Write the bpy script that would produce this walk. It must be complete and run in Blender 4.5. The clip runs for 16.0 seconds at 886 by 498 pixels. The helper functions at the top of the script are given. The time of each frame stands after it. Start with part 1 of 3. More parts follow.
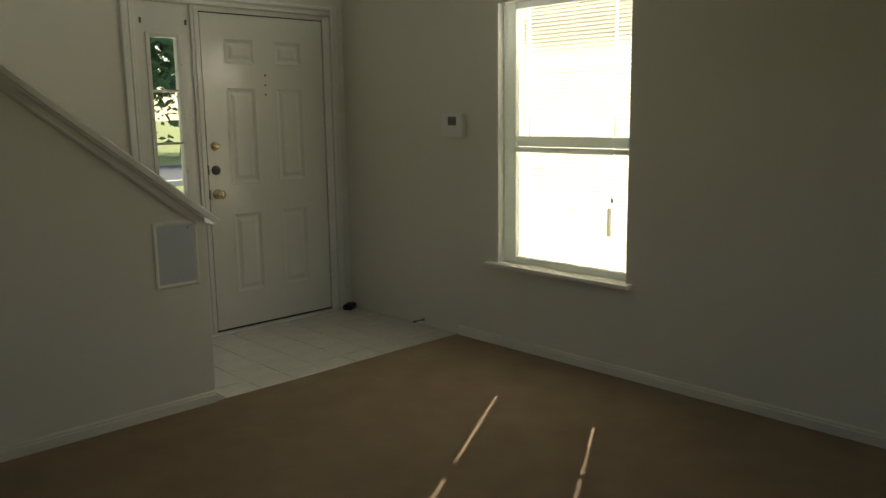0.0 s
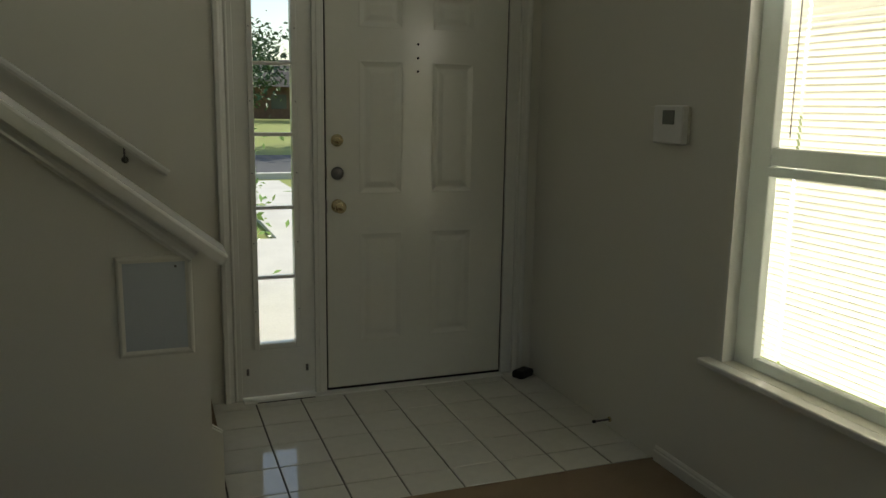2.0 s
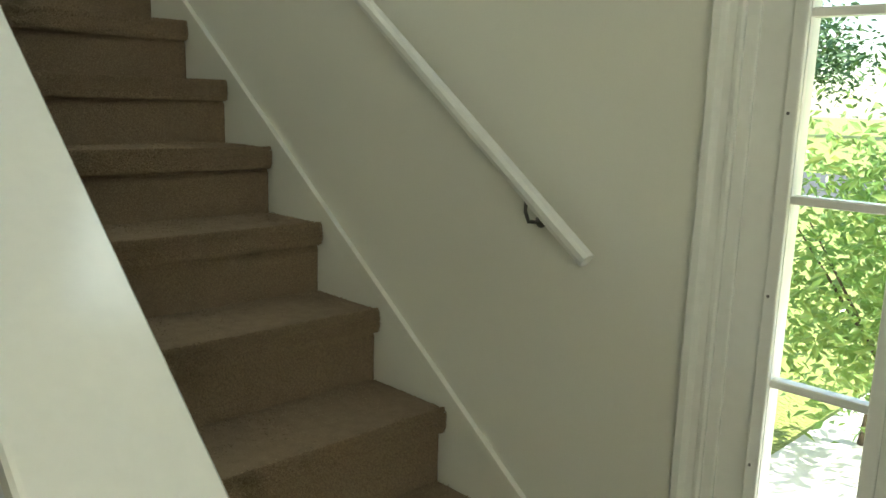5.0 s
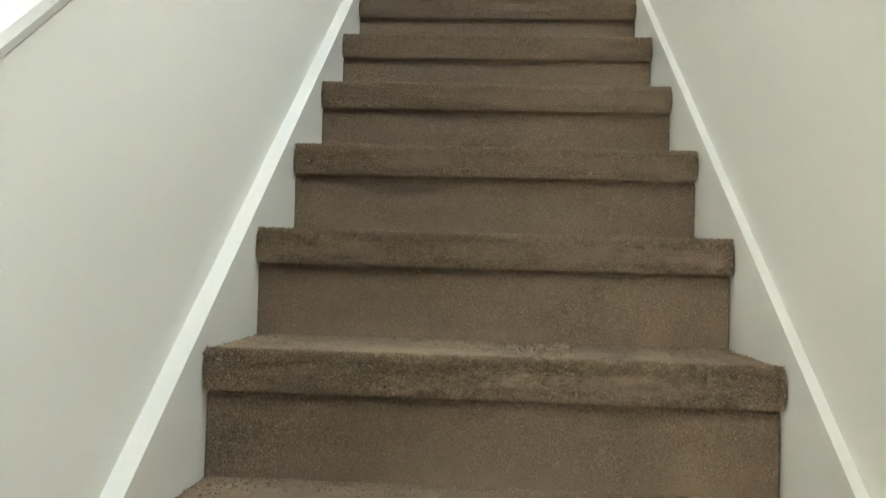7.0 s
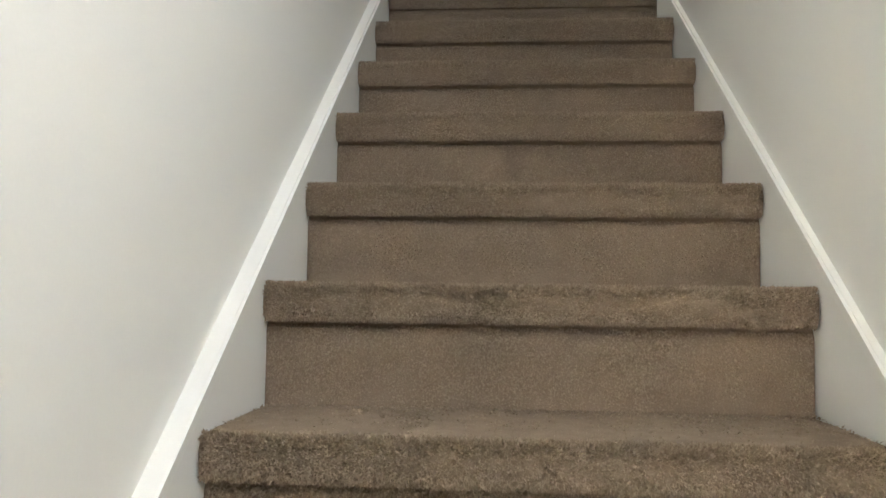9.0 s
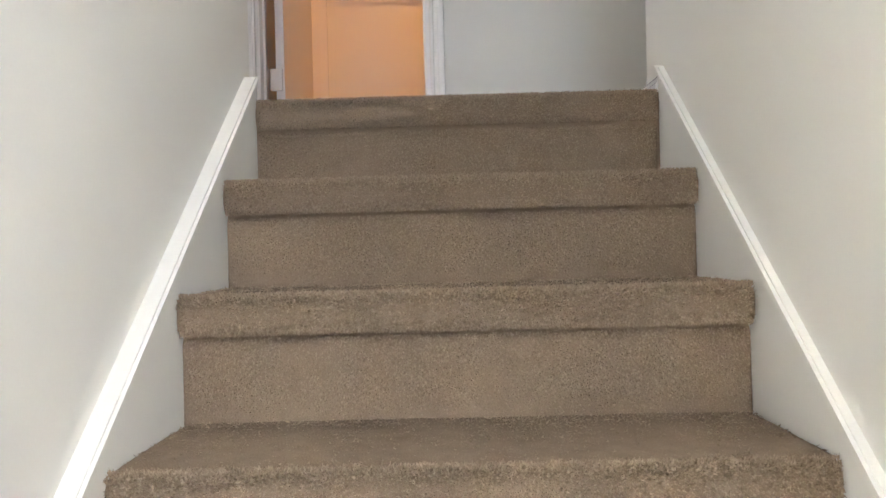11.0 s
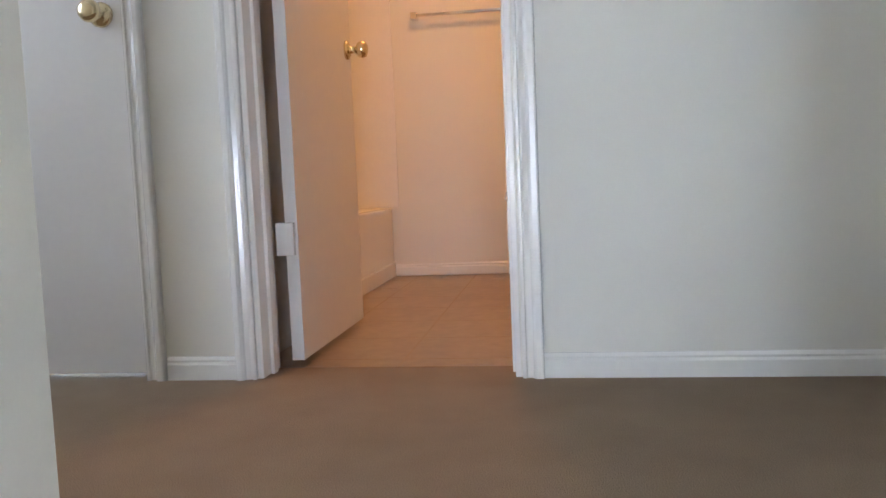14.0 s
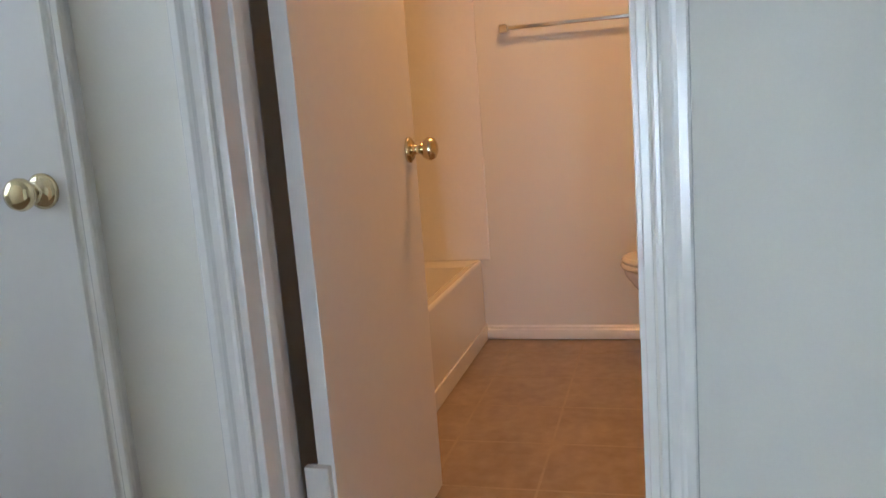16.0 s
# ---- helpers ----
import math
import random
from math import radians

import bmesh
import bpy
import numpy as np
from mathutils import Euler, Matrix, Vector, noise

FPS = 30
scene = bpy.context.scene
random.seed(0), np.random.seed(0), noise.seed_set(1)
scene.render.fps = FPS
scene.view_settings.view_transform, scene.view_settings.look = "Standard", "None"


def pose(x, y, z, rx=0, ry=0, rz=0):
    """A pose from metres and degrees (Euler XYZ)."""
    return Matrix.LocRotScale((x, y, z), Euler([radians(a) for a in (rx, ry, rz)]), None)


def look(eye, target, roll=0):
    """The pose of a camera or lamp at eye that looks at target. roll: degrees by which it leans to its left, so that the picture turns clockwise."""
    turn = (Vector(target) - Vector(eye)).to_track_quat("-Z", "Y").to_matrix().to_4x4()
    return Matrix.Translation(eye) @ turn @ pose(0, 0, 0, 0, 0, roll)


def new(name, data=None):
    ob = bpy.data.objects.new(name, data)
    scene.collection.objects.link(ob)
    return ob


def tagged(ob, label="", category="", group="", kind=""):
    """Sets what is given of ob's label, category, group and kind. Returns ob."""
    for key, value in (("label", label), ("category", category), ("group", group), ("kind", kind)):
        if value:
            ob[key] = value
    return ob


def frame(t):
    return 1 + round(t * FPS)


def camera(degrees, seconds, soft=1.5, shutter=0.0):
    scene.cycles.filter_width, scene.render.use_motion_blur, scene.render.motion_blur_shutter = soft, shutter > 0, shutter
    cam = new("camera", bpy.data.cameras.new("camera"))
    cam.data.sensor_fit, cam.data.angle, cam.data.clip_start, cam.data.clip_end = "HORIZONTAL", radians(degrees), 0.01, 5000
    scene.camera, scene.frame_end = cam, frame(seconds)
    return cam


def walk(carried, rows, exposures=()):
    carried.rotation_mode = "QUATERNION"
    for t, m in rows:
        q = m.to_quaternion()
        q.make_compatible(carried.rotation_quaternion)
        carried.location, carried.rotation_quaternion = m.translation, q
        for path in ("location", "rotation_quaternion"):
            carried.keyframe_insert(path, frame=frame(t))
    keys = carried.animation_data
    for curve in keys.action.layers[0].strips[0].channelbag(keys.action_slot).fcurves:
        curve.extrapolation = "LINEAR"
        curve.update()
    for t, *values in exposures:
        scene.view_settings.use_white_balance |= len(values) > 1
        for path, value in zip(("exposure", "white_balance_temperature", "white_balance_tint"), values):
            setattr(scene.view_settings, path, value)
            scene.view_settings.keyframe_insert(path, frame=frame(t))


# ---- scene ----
cam = camera(58.1, 16.0)
PATH = [
    (0, (-2.413, -4.674, 1.41), (-1.053, -3.247, 1.072), -0.8),
    (0.5, (-1.979, -4.417, 1.406), (-0.734, -2.89, 1.059), -0.4),
    (1, (-1.558, -4.169, 1.415), (-0.461, -2.535, 1.055), 0.1),
    (1.5, (-1.15, -3.903, 1.408), (-0.236, -2.162, 1.043), 0.6),
    (2, (-0.769, -3.661, 1.392), (-0.085, -1.816, 1.034), 0.9),
    (2.5, (-0.415, -3.326, 1.405), (-0.007, -1.404, 1.032), 0.8),
    (3, (-0.124, -2.921, 1.381), (-0.027, -0.959, 1.008), 0.2),
    (3.5, (0.099, -2.541, 1.377), (-0.136, -0.592, 0.998), 0.6),
    (4, (0.192, -2.196, 1.373), (-0.343, -0.306, 0.995), 1.7),
    (4.5, (0.243, -1.779, 1.396), (-0.702, -0.061, 1.002), 2.0),
    (4.7, (0.263, -1.616, 1.413), (-0.876, -0.021, 1.019), 2.1),
    (6.8, (-0.304, -0.496, 1.094), (-2.303, -0.557, 1.121), 1.6),
    (7, (-0.421, -0.478, 1.176), (-2.418, -0.59, 1.207), 1.6),
    (7.5, (-0.69, -0.454, 1.317), (-2.676, -0.668, 1.417), 1.4),
    (8, (-0.942, -0.514, 1.473), (-2.927, -0.72, 1.608), 1.0),
    (8.5, (-1.183, -0.505, 1.651), (-3.168, -0.71, 1.774), 1.0),
    (9, (-1.444, -0.521, 1.839), (-3.435, -0.674, 1.937), 0.7),
    (11.5, (-2.532, -0.483, 2.652), (-4.532, -0.5, 2.645), -1.7),
    (12, (-2.725, -0.485, 2.765), (-4.725, -0.497, 2.789), -1.1),
    (12.5, (-2.917, -0.455, 2.936), (-4.915, -0.528, 2.915), -1.2),
    (13, (-3.122, -0.462, 3.115), (-5.116, -0.585, 3.018), -0.3),
    (13.5, (-3.247, -0.474, 3.197), (-5.238, -0.63, 3.074), -0.2),
    (14, (-3.496, -0.458, 3.351), (-5.469, -0.745, 3.188), -2.4),
    (14.5, (-3.653, -0.489, 3.487), (-5.612, -0.849, 3.303), -3.0),
    (15, (-3.779, -0.5, 3.67), (-5.719, -0.91, 3.409), -3.9),
    (15.5, (-4.048, -0.479, 3.788), (-5.954, -1.004, 3.484), -5.0),
    (16, (-4.263, -0.54, 3.904), (-6.16, -1.077, 3.564), -4.4),
]
EXPOSURES = [(0.0, 0.85, 7300, 12), (1.0, 0.45, 7200, 11), (2.0, 0.25, 6950, 10), (2.6, 0.5, 7100, 11), (3.2, 1.45, 7400, 12), (3.8, 1.95, 7000, 6), (4.7, 1.9, 6800, 2),
             (7.0, 3.5, 6100, 16), (8.0, 3.6, 6050, 20), (9.0, 3.65, 6250, 24), (12.0, 4.65, 6200, 28), (13.5, 4.6, 5800, 24), (14.5, 4.45, 5700, 25), (16.0, 4.3, 5450, 19)]
walk(cam, [(t, look(eye, target, roll)) for t, eye, target, roll in PATH], EXPOSURES)

# ---- world, sun and large lights ----
SUN_DIR = Vector((0.86, 0.50, 0.70)).normalized()      # towards the sun
world = bpy.data.worlds.new("sky")
world.use_nodes = True
scene.world = world
wn = world.node_tree.nodes
sky = wn.new("ShaderNodeTexSky")
sky.sky_type = "NISHITA"
sky.sun_disc = False
sky.sun_elevation = math.asin(SUN_DIR.z)
sky.sun_rotation = math.atan2(SUN_DIR.x, SUN_DIR.y)
world.node_tree.links.new(sky.outputs[0], wn["Background"].inputs[0])
wn["Background"].inputs[1].default_value = 0.15
sun = new("sun", bpy.data.lights.new("sun", "SUN"))
sun.data.energy, sun.data.angle, sun.data.color = 5.0, radians(0.5), (1.0, 0.95, 0.87)
sun.matrix_world = look(SUN_DIR * 30, (0, 0, 0))


def opening_lamp(name, at, to, w, h, watts, color):
    """Area light in an opening; all but the front window's are added."""
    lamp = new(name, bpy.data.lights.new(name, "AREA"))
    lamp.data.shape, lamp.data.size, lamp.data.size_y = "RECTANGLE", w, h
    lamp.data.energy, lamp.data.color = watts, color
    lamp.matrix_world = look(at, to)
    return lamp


DAY = (0.80, 0.92, 1.0)
RISE, RUN, X1, STEPS = 0.205, 0.274, -0.585, 14
SLOPE = RISE / RUN
UP = RISE * STEPS                       # upper floor
TOPX = X1 - RUN * (STEPS - 1)           # top nosing
YL = -0.94                              # stair side of the knee wall
YI = -0.954                             # stair side of the half wall itself
YK = -1.125                             # room side of the knee wall
XR = 1.09                               # window wall
XH = -5.43                              # hall wall with the two doors
XB = -7.70                              # far wall of the bathroom
ROOF = 5.3

opening_lamp("lamp_front_window", (1.225, -1.93, 1.27), (0, -1.93, 1.2), 0.88, 1.49, 8, (1.0, 0.98, 0.90))
# unseen lamp behind the camera, added to fill the living room
opening_lamp("lamp_rear_fill", (-2.2, -7.22, 1.42), (-2.2, 0, 1.2), 1.7, 1.3, 0.9, (1.0, 0.97, 0.84))
# unseen lamp over the stairs, added to brighten their walls and steps
opening_lamp("lamp_stair_fill", (-1.2, 0.06, 3.2), (-1.8, -2, 2.7), 1.1, 1.1, 4.3, (0.75, 0.89, 1.0))
# unseen lamp, added to shine up the stairwell onto the hall wall
opening_lamp("lamp_end_fill", (1.14, -0.48, 3.5), (-5.4, -0.5, 3.6), 0.6, 1.5, 1.45, (0.57, 0.79, 1.0))
# unseen lamp, added to lift the closet door and hall carpet
opening_lamp("lamp_hall_fill", (-4.87, -3.14, UP + 1.45), (-5.0, 0, UP + 0.6), 0.8, 1.15, 0.62, (0.90, 0.95, 1.0))
bulb = new("lamp_bath", bpy.data.lights.new("lamp_bath", "AREA"))
bulb.data.shape, bulb.data.size = "DISK", 0.26
bulb.data.energy, bulb.data.color = 0.84, (1.0, 0.45, 0.11)
bulb.matrix_world = look((-6.6, -0.75, UP + 2.30), (-6.6, -0.751, UP))

# ---- materials ----


def material(name, base, rough=0.6, metal=0.0, vary=0.08, scale=6.0, grain=60.0, bump=0.1, dist=0.002, spec=0.5, tone=None):
    m = bpy.data.materials.new(name)
    m.use_nodes = True
    nt = m.node_tree
    b = nt.nodes["Principled BSDF"]
    tc = nt.nodes.new("ShaderNodeTexCoord")
    n1 = nt.nodes.new("ShaderNodeTexNoise")
    n1.inputs["Scale"].default_value, n1.inputs["Detail"].default_value = scale, 4
    n2 = nt.nodes.new("ShaderNodeTexNoise")
    n2.inputs["Scale"].default_value, n2.inputs["Detail"].default_value = grain, 3
    for n in (n1, n2):
        nt.links.new(tc.outputs["Object"], n.inputs["Vector"])
    add = nt.nodes.new("ShaderNodeMath")
    add.operation = "ADD"
    nt.links.new(n1.outputs[0], add.inputs[0])
    nt.links.new(n2.outputs[0], add.inputs[1])
    ramp = nt.nodes.new("ShaderNodeMapRange")
    ramp.inputs[1].default_value, ramp.inputs[2].default_value = 0.6, 1.4
    nt.links.new(add.outputs[0], ramp.inputs[0])
    mix = nt.nodes.new("ShaderNodeMix")
    mix.data_type = "RGBA"
    tone = tone or tuple(c * (1 - 2 * vary) for c in base)
    mix.inputs[6].default_value, mix.inputs[7].default_value = (*tone, 1), (*base, 1)
    nt.links.new(ramp.outputs[0], mix.inputs[0])
    nt.links.new(mix.outputs[2], b.inputs["Base Color"])
    b.inputs["Roughness"].default_value, b.inputs["Metallic"].default_value = rough, metal
    b.inputs["Specular IOR Level"].default_value = spec
    if bump:
        bp = nt.nodes.new("ShaderNodeBump")
        bp.inputs["Strength"].default_value, bp.inputs["Distance"].default_value = bump, dist
        nt.links.new(n2.outputs[0], bp.inputs["Height"])
        nt.links.new(bp.outputs[0], b.inputs["Normal"])
    return m


WALL = material("wall_paint", (0.755, 0.735, 0.655), 0.55, vary=0.02, scale=1.5, grain=220, bump=0.12, dist=0.001)
CEIL = material("ceiling_paint", (0.80, 0.79, 0.75), 0.9, vary=0.02, grain=120, bump=0.3)
TRIM = material("trim_paint", (0.83, 0.82, 0.77), 0.17, vary=0.03, scale=3, grain=40, bump=0.04)
DOOR = material("door_paint", (0.78, 0.77, 0.70), 0.16, vary=0.02, scale=2, grain=30, bump=0.05, dist=0.001)
FLATDOOR = material("flat_door_paint", (0.76, 0.75, 0.72), 0.35, vary=0.02, scale=2, grain=50, bump=0.05, dist=0.001)
CARPET = material("carpet", (0.37, 0.278, 0.185), 0.98, vary=0.25, scale=5, grain=330, bump=0.9, dist=0.006, spec=0.1, tone=(0.27, 0.198, 0.129))
TILE = material("tile", (0.70, 0.68, 0.61), 0.05, vary=0.05, scale=5, grain=25, bump=0.02, spec=0.7)
GROUT = material("grout", (0.09, 0.075, 0.06), 0.9, vary=0.2, grain=150)
BRASS = material("brass", (0.80, 0.68, 0.42), 0.14, 1.0, vary=0.08, scale=20, bump=0)
STEEL = material("dark_metal", (0.20, 0.19, 0.18), 0.35, 1.0, vary=0.1, bump=0)
CHROME = material("chrome", (0.80, 0.80, 0.80), 0.08, 1.0, vary=0.03, bump=0)
BLACK = material("black_rubber_and_gaps", (0.015, 0.013, 0.012), 0.6, vary=0.2, bump=0.1)
GREY = material("grille_paint", (0.53, 0.57, 0.60), 0.5, vary=0.04, grain=200, bump=0.1)
VINYL = material("window_vinyl", (0.78, 0.80, 0.78), 0.35, vary=0.03, bump=0.02)
PLASTIC = material("thermostat_plastic", (0.80, 0.79, 0.76), 0.4, vary=0.02, bump=0.02)
SCREEN = material("lcd", (0.16, 0.17, 0.15), 0.2, vary=0.05, bump=0)
BATHFLOOR = material("bath_vinyl", (0.40, 0.31, 0.215), 0.28, vary=0.3, scale=5, grain=22, bump=0.06, tone=(0.25, 0.185, 0.12))
SEAM = material("bath_seam", (0.45, 0.355, 0.25), 0.5, vary=0.1, bump=0)
ENAMEL = material("enamel", (0.84, 0.83, 0.80), 0.10, vary=0.02, bump=0)
GRASS = material("grass", (0.24, 0.29, 0.06), 0.95, vary=0.3, scale=0.7, grain=40, bump=0.6, dist=0.03, tone=(0.22, 0.23, 0.08))
CONCRETE = material("concrete", (0.60, 0.58, 0.54), 0.9, vary=0.1, scale=2, grain=60, bump=0.2)
ASPHALT = material("asphalt", (0.07, 0.07, 0.075), 0.9, vary=0.15, scale=1, grain=90, bump=0.3)
LEAF = material("leaf", (0.10, 0.22, 0.05), 0.32, vary=0.3, scale=3, grain=20, bump=0, tone=(0.28, 0.25, 0.06))
FARLEAF = material("far_leaf", (0.10, 0.19, 0.08), 0.6, vary=0.3, scale=0.6, grain=4, bump=0)
BARK = material("bark", (0.13, 0.09, 0.06), 0.9, vary=0.3, scale=8, grain=40, bump=0.6, dist=0.01)
BRICK = material("far_brick", (0.30, 0.18, 0.13), 0.9, vary=0.2, scale=3, grain=30, bump=0.2)
SHINGLE = material("shingle", (0.10, 0.09, 0.085), 0.9, vary=0.2, scale=4, grain=30, bump=0.3)

# stair carpet darker than CARPET: shade between the tufts is in its colour
CARPET_SHADED = material("carpet_base_shaded", (0.31, 0.232, 0.153), 0.98, vary=0.25, scale=30, grain=400, bump=0.6, dist=0.004, spec=0.1, tone=(0.22, 0.160, 0.104))
PILE = bpy.data.materials.new("carpet_tuft")
PILE.use_nodes = True
nt = PILE.node_tree
geo = nt.nodes.new("ShaderNodeNewGeometry")
cr = nt.nodes.new("ShaderNodeValToRGB")
cr.color_ramp.elements[0].color, cr.color_ramp.elements[1].color = (0.25, 0.184, 0.118, 1), (0.41, 0.312, 0.208, 1)
mid = cr.color_ramp.elements.new(0.5)
mid.color = (0.325, 0.244, 0.161, 1)
nt.links.new(geo.outputs["Random Per Island"], cr.inputs[0])
nt.links.new(cr.outputs[0], nt.nodes["Principled BSDF"].inputs["Base Color"])
nt.nodes["Principled BSDF"].inputs["Roughness"].default_value = 0.95
nt.nodes["Principled BSDF"].inputs["Specular IOR Level"].default_value = 0.1
BEAD = material("bead_paint", (0.765, 0.745, 0.665), 0.35, vary=0.03, scale=3, grain=60, bump=0.05)
CAPGLOSS = material("cap_gloss_paint", (0.83, 0.82, 0.77), 0.14, vary=0.03, scale=3, grain=40, bump=0.04)

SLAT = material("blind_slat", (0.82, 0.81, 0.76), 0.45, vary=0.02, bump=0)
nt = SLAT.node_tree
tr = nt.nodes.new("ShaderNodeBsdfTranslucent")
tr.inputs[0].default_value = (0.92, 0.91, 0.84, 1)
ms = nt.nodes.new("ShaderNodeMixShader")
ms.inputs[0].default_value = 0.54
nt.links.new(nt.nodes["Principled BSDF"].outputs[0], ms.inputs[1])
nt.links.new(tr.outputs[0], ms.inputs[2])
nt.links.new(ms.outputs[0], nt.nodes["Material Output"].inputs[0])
# translucency added so the window frame glows like the glare round it
nt = VINYL.node_tree
tr = nt.nodes.new("ShaderNodeBsdfTranslucent")
tr.inputs[0].default_value = (0.86, 0.90, 0.86, 1)
ms = nt.nodes.new("ShaderNodeMixShader")
ms.inputs[0].default_value = 0.28
nt.links.new(nt.nodes["Principled BSDF"].outputs[0], ms.inputs[1])
nt.links.new(tr.outputs[0], ms.inputs[2])
nt.links.new(ms.outputs[0], nt.nodes["Material Output"].inputs[0])
nt = LEAF.node_tree
tr = nt.nodes.new("ShaderNodeBsdfTranslucent")
tr.inputs[0].default_value = (0.24, 0.43, 0.14, 1)
ms = nt.nodes.new("ShaderNodeMixShader")
ms.inputs[0].default_value = 0.4
nt.links.new(nt.nodes["Principled BSDF"].outputs[0], ms.inputs[1])
nt.links.new(tr.outputs[0], ms.inputs[2])
nt.links.new(ms.outputs[0], nt.nodes["Material Output"].inputs[0])

GLASS = bpy.data.materials.new("glass")
GLASS.use_nodes = True
gb = GLASS.node_tree.nodes["Principled BSDF"]
gb.inputs["Base Color"].default_value = (0.95, 1.0, 0.98, 1)
gb.inputs["Roughness"].default_value, gb.inputs["Transmission Weight"].default_value, gb.inputs["IOR"].default_value = 0.0, 1.0, 1.01

# ---- mesh helpers ----


def add_box(bm, x0, x1, y0, y1, z0, z1, bevel=0.0):
    x0, x1, y0, y1, z0, z1 = min(x0, x1), max(x0, x1), min(y0, y1), max(y0, y1), min(z0, z1), max(z0, z1)
    m = Matrix.Translation(((x0 + x1) / 2, (y0 + y1) / 2, (z0 + z1) / 2)) @ Matrix.Diagonal((x1 - x0, y1 - y0, z1 - z0, 1))
    r = bmesh.ops.create_cube(bm, size=1, matrix=m)
    if bevel:
        edges = list({e for v in r["verts"] for e in v.link_edges})
        bmesh.ops.bevel(bm, geom=edges, offset=bevel, segments=2, affect="EDGES", profile=0.5)
    return bm


def box(*a, bevel=0.0):
    return add_box(bmesh.new(), *a, bevel=bevel)


def lathe(profile, m, segs=28):
    """Solid of revolution about z from (radius, height) pairs, placed by m."""
    bm = bmesh.new()
    rings = []
    for r, h in profile:
        rings.append([bm.verts.new(m @ Vector((r * math.cos(a), r * math.sin(a), h))) for a in (2 * math.pi * k / segs for k in range(segs))])
    for a, b in zip(rings, rings[1:]):
        for k in range(segs):
            bm.faces.new((a[k], a[(k + 1) % segs], b[(k + 1) % segs], b[k]))
    bm.faces.new(list(reversed(rings[0])))
    bm.faces.new(rings[-1])
    bmesh.ops.recalc_face_normals(bm, faces=bm.faces)
    for f in bm.faces:
        f.smooth = True
    return bm


def sweep(section, start, along, side, up):
    """A straight moulding: section pairs (side, up) carried from start along a vector."""
    bm = bmesh.new()
    start, along, side, up = Vector(start), Vector(along), Vector(side), Vector(up)
    a = [bm.verts.new(start + side * u + up * v) for u, v in section]
    b = [bm.verts.new(start + along + side * u + up * v) for u, v in section]
    n = len(section)
    for k in range(n):
        bm.faces.new((a[k], a[(k + 1) % n], b[(k + 1) % n], b[k]))
    bm.faces.new(list(reversed(a)))
    bm.faces.new(b)
    bmesh.ops.recalc_face_normals(bm, faces=bm.faces)
    return bm


def limb(p, q, r0, r1, segs=8):
    p, q = Vector(p), Vector(q)
    m = Matrix.Translation(p) @ (q - p).to_track_quat("Z", "Y").to_matrix().to_4x4()
    return lathe([(r0, 0), (r1, (q - p).length)], m, segs)


def prism_xz(points, y0, y1):
    """A slab whose outline lies in x and z."""
    bm = bmesh.new()
    a = [bm.verts.new((x, y0, z)) for x, z in points]
    b = [bm.verts.new((x, y1, z)) for x, z in points]
    n = len(points)
    for k in range(n):
        bm.faces.new((a[k], a[(k + 1) % n], b[(k + 1) % n], b[k]))
    bm.faces.new(list(reversed(a)))
    bm.faces.new(b)
    bmesh.ops.recalc_face_normals(bm, faces=bm.faces)
    return bm


def join(*bms):
    out = bmesh.new()
    for b in bms:
        me = bpy.data.meshes.new("tmp")
        b.to_mesh(me)
        b.free()
        out.from_mesh(me)
        bpy.data.meshes.remove(me)
    return out


def part(name, bm, mat, parent=None, label=""):
    me = bpy.data.meshes.new(name)
    bm.to_mesh(me)
    bm.free()
    me.materials.append(mat)
    ob = new(name, me)
    if parent is not None:
        ob.parent = parent
        ob.matrix_parent_inverse = parent.matrix_world.inverted()
    return tagged(ob, label)


def setting(name, bm, mat, label, category):
    return tagged(part(name, bm, mat), label, category, kind="structure")


def thing(name, label, category, at=(0, 0, 0), group="", kind=""):
    ob = new(name)
    ob.location = at
    ob.empty_display_size = 0.05
    bpy.context.view_layer.update()
    return tagged(ob, label, category, group, kind)


def wall_with_holes(axis, p0, p1, a0, a1, z0, z1, holes=()):
    """A wall across axis ('x' or 'y') between p0 and p1, running a0..a1, with holes (a0, a1, z0, z1) through it."""
    bm = bmesh.new()
    al = sorted({a0, a1, *[h[0] for h in holes], *[h[1] for h in holes]})
    for u0, u1 in zip(al, al[1:]):
        zs = [(z0, z1)]
        for h in holes:
            if h[0] <= u0 and h[1] >= u1:
                zs = [q for s0, s1 in zs for q in ((s0, min(s1, h[2])), (max(s0, h[3]), s1)) if q[1] - q[0] > 1e-4]
        for s0, s1 in zs:
            if axis == "x":
                add_box(bm, p0, p1, u0, u1, s0, s1)
            else:
                add_box(bm, u0, u1, p0, p1, s0, s1)
    bmesh.ops.remove_doubles(bm, verts=bm.verts, dist=1e-5)
    seen = {}
    for f in bm.faces:
        seen.setdefault(tuple(sorted(v.index for v in f.verts)), []).append(f)
    return bm


def nose(x):
    """Height of the line along the nosings."""
    return RISE + (X1 - x) * SLOPE


# ---- large structure ----
setting("ground", box(-160, 160, -160, 260, -0.30, -0.17), GRASS, "mown green lawn round the house", "lawn")
setting("floor_1", box(-5.2, XR, -7.2, YK + 0.0, -0.12, 0.0), CARPET, "brown cut-pile wall-to-wall carpet", "carpet")
setting("floor_2", box(-0.66, XR, YK, 0.02, -0.12, -0.004), GROUT, "dark grouted bed under white entry tiles", "tile floor")
setting("floor_3", box(XH - 0.12, TOPX - 0.02, -3.1, 1.3, UP - 0.25, UP), CARPET, "brown carpet of the upstairs hall", "carpet")
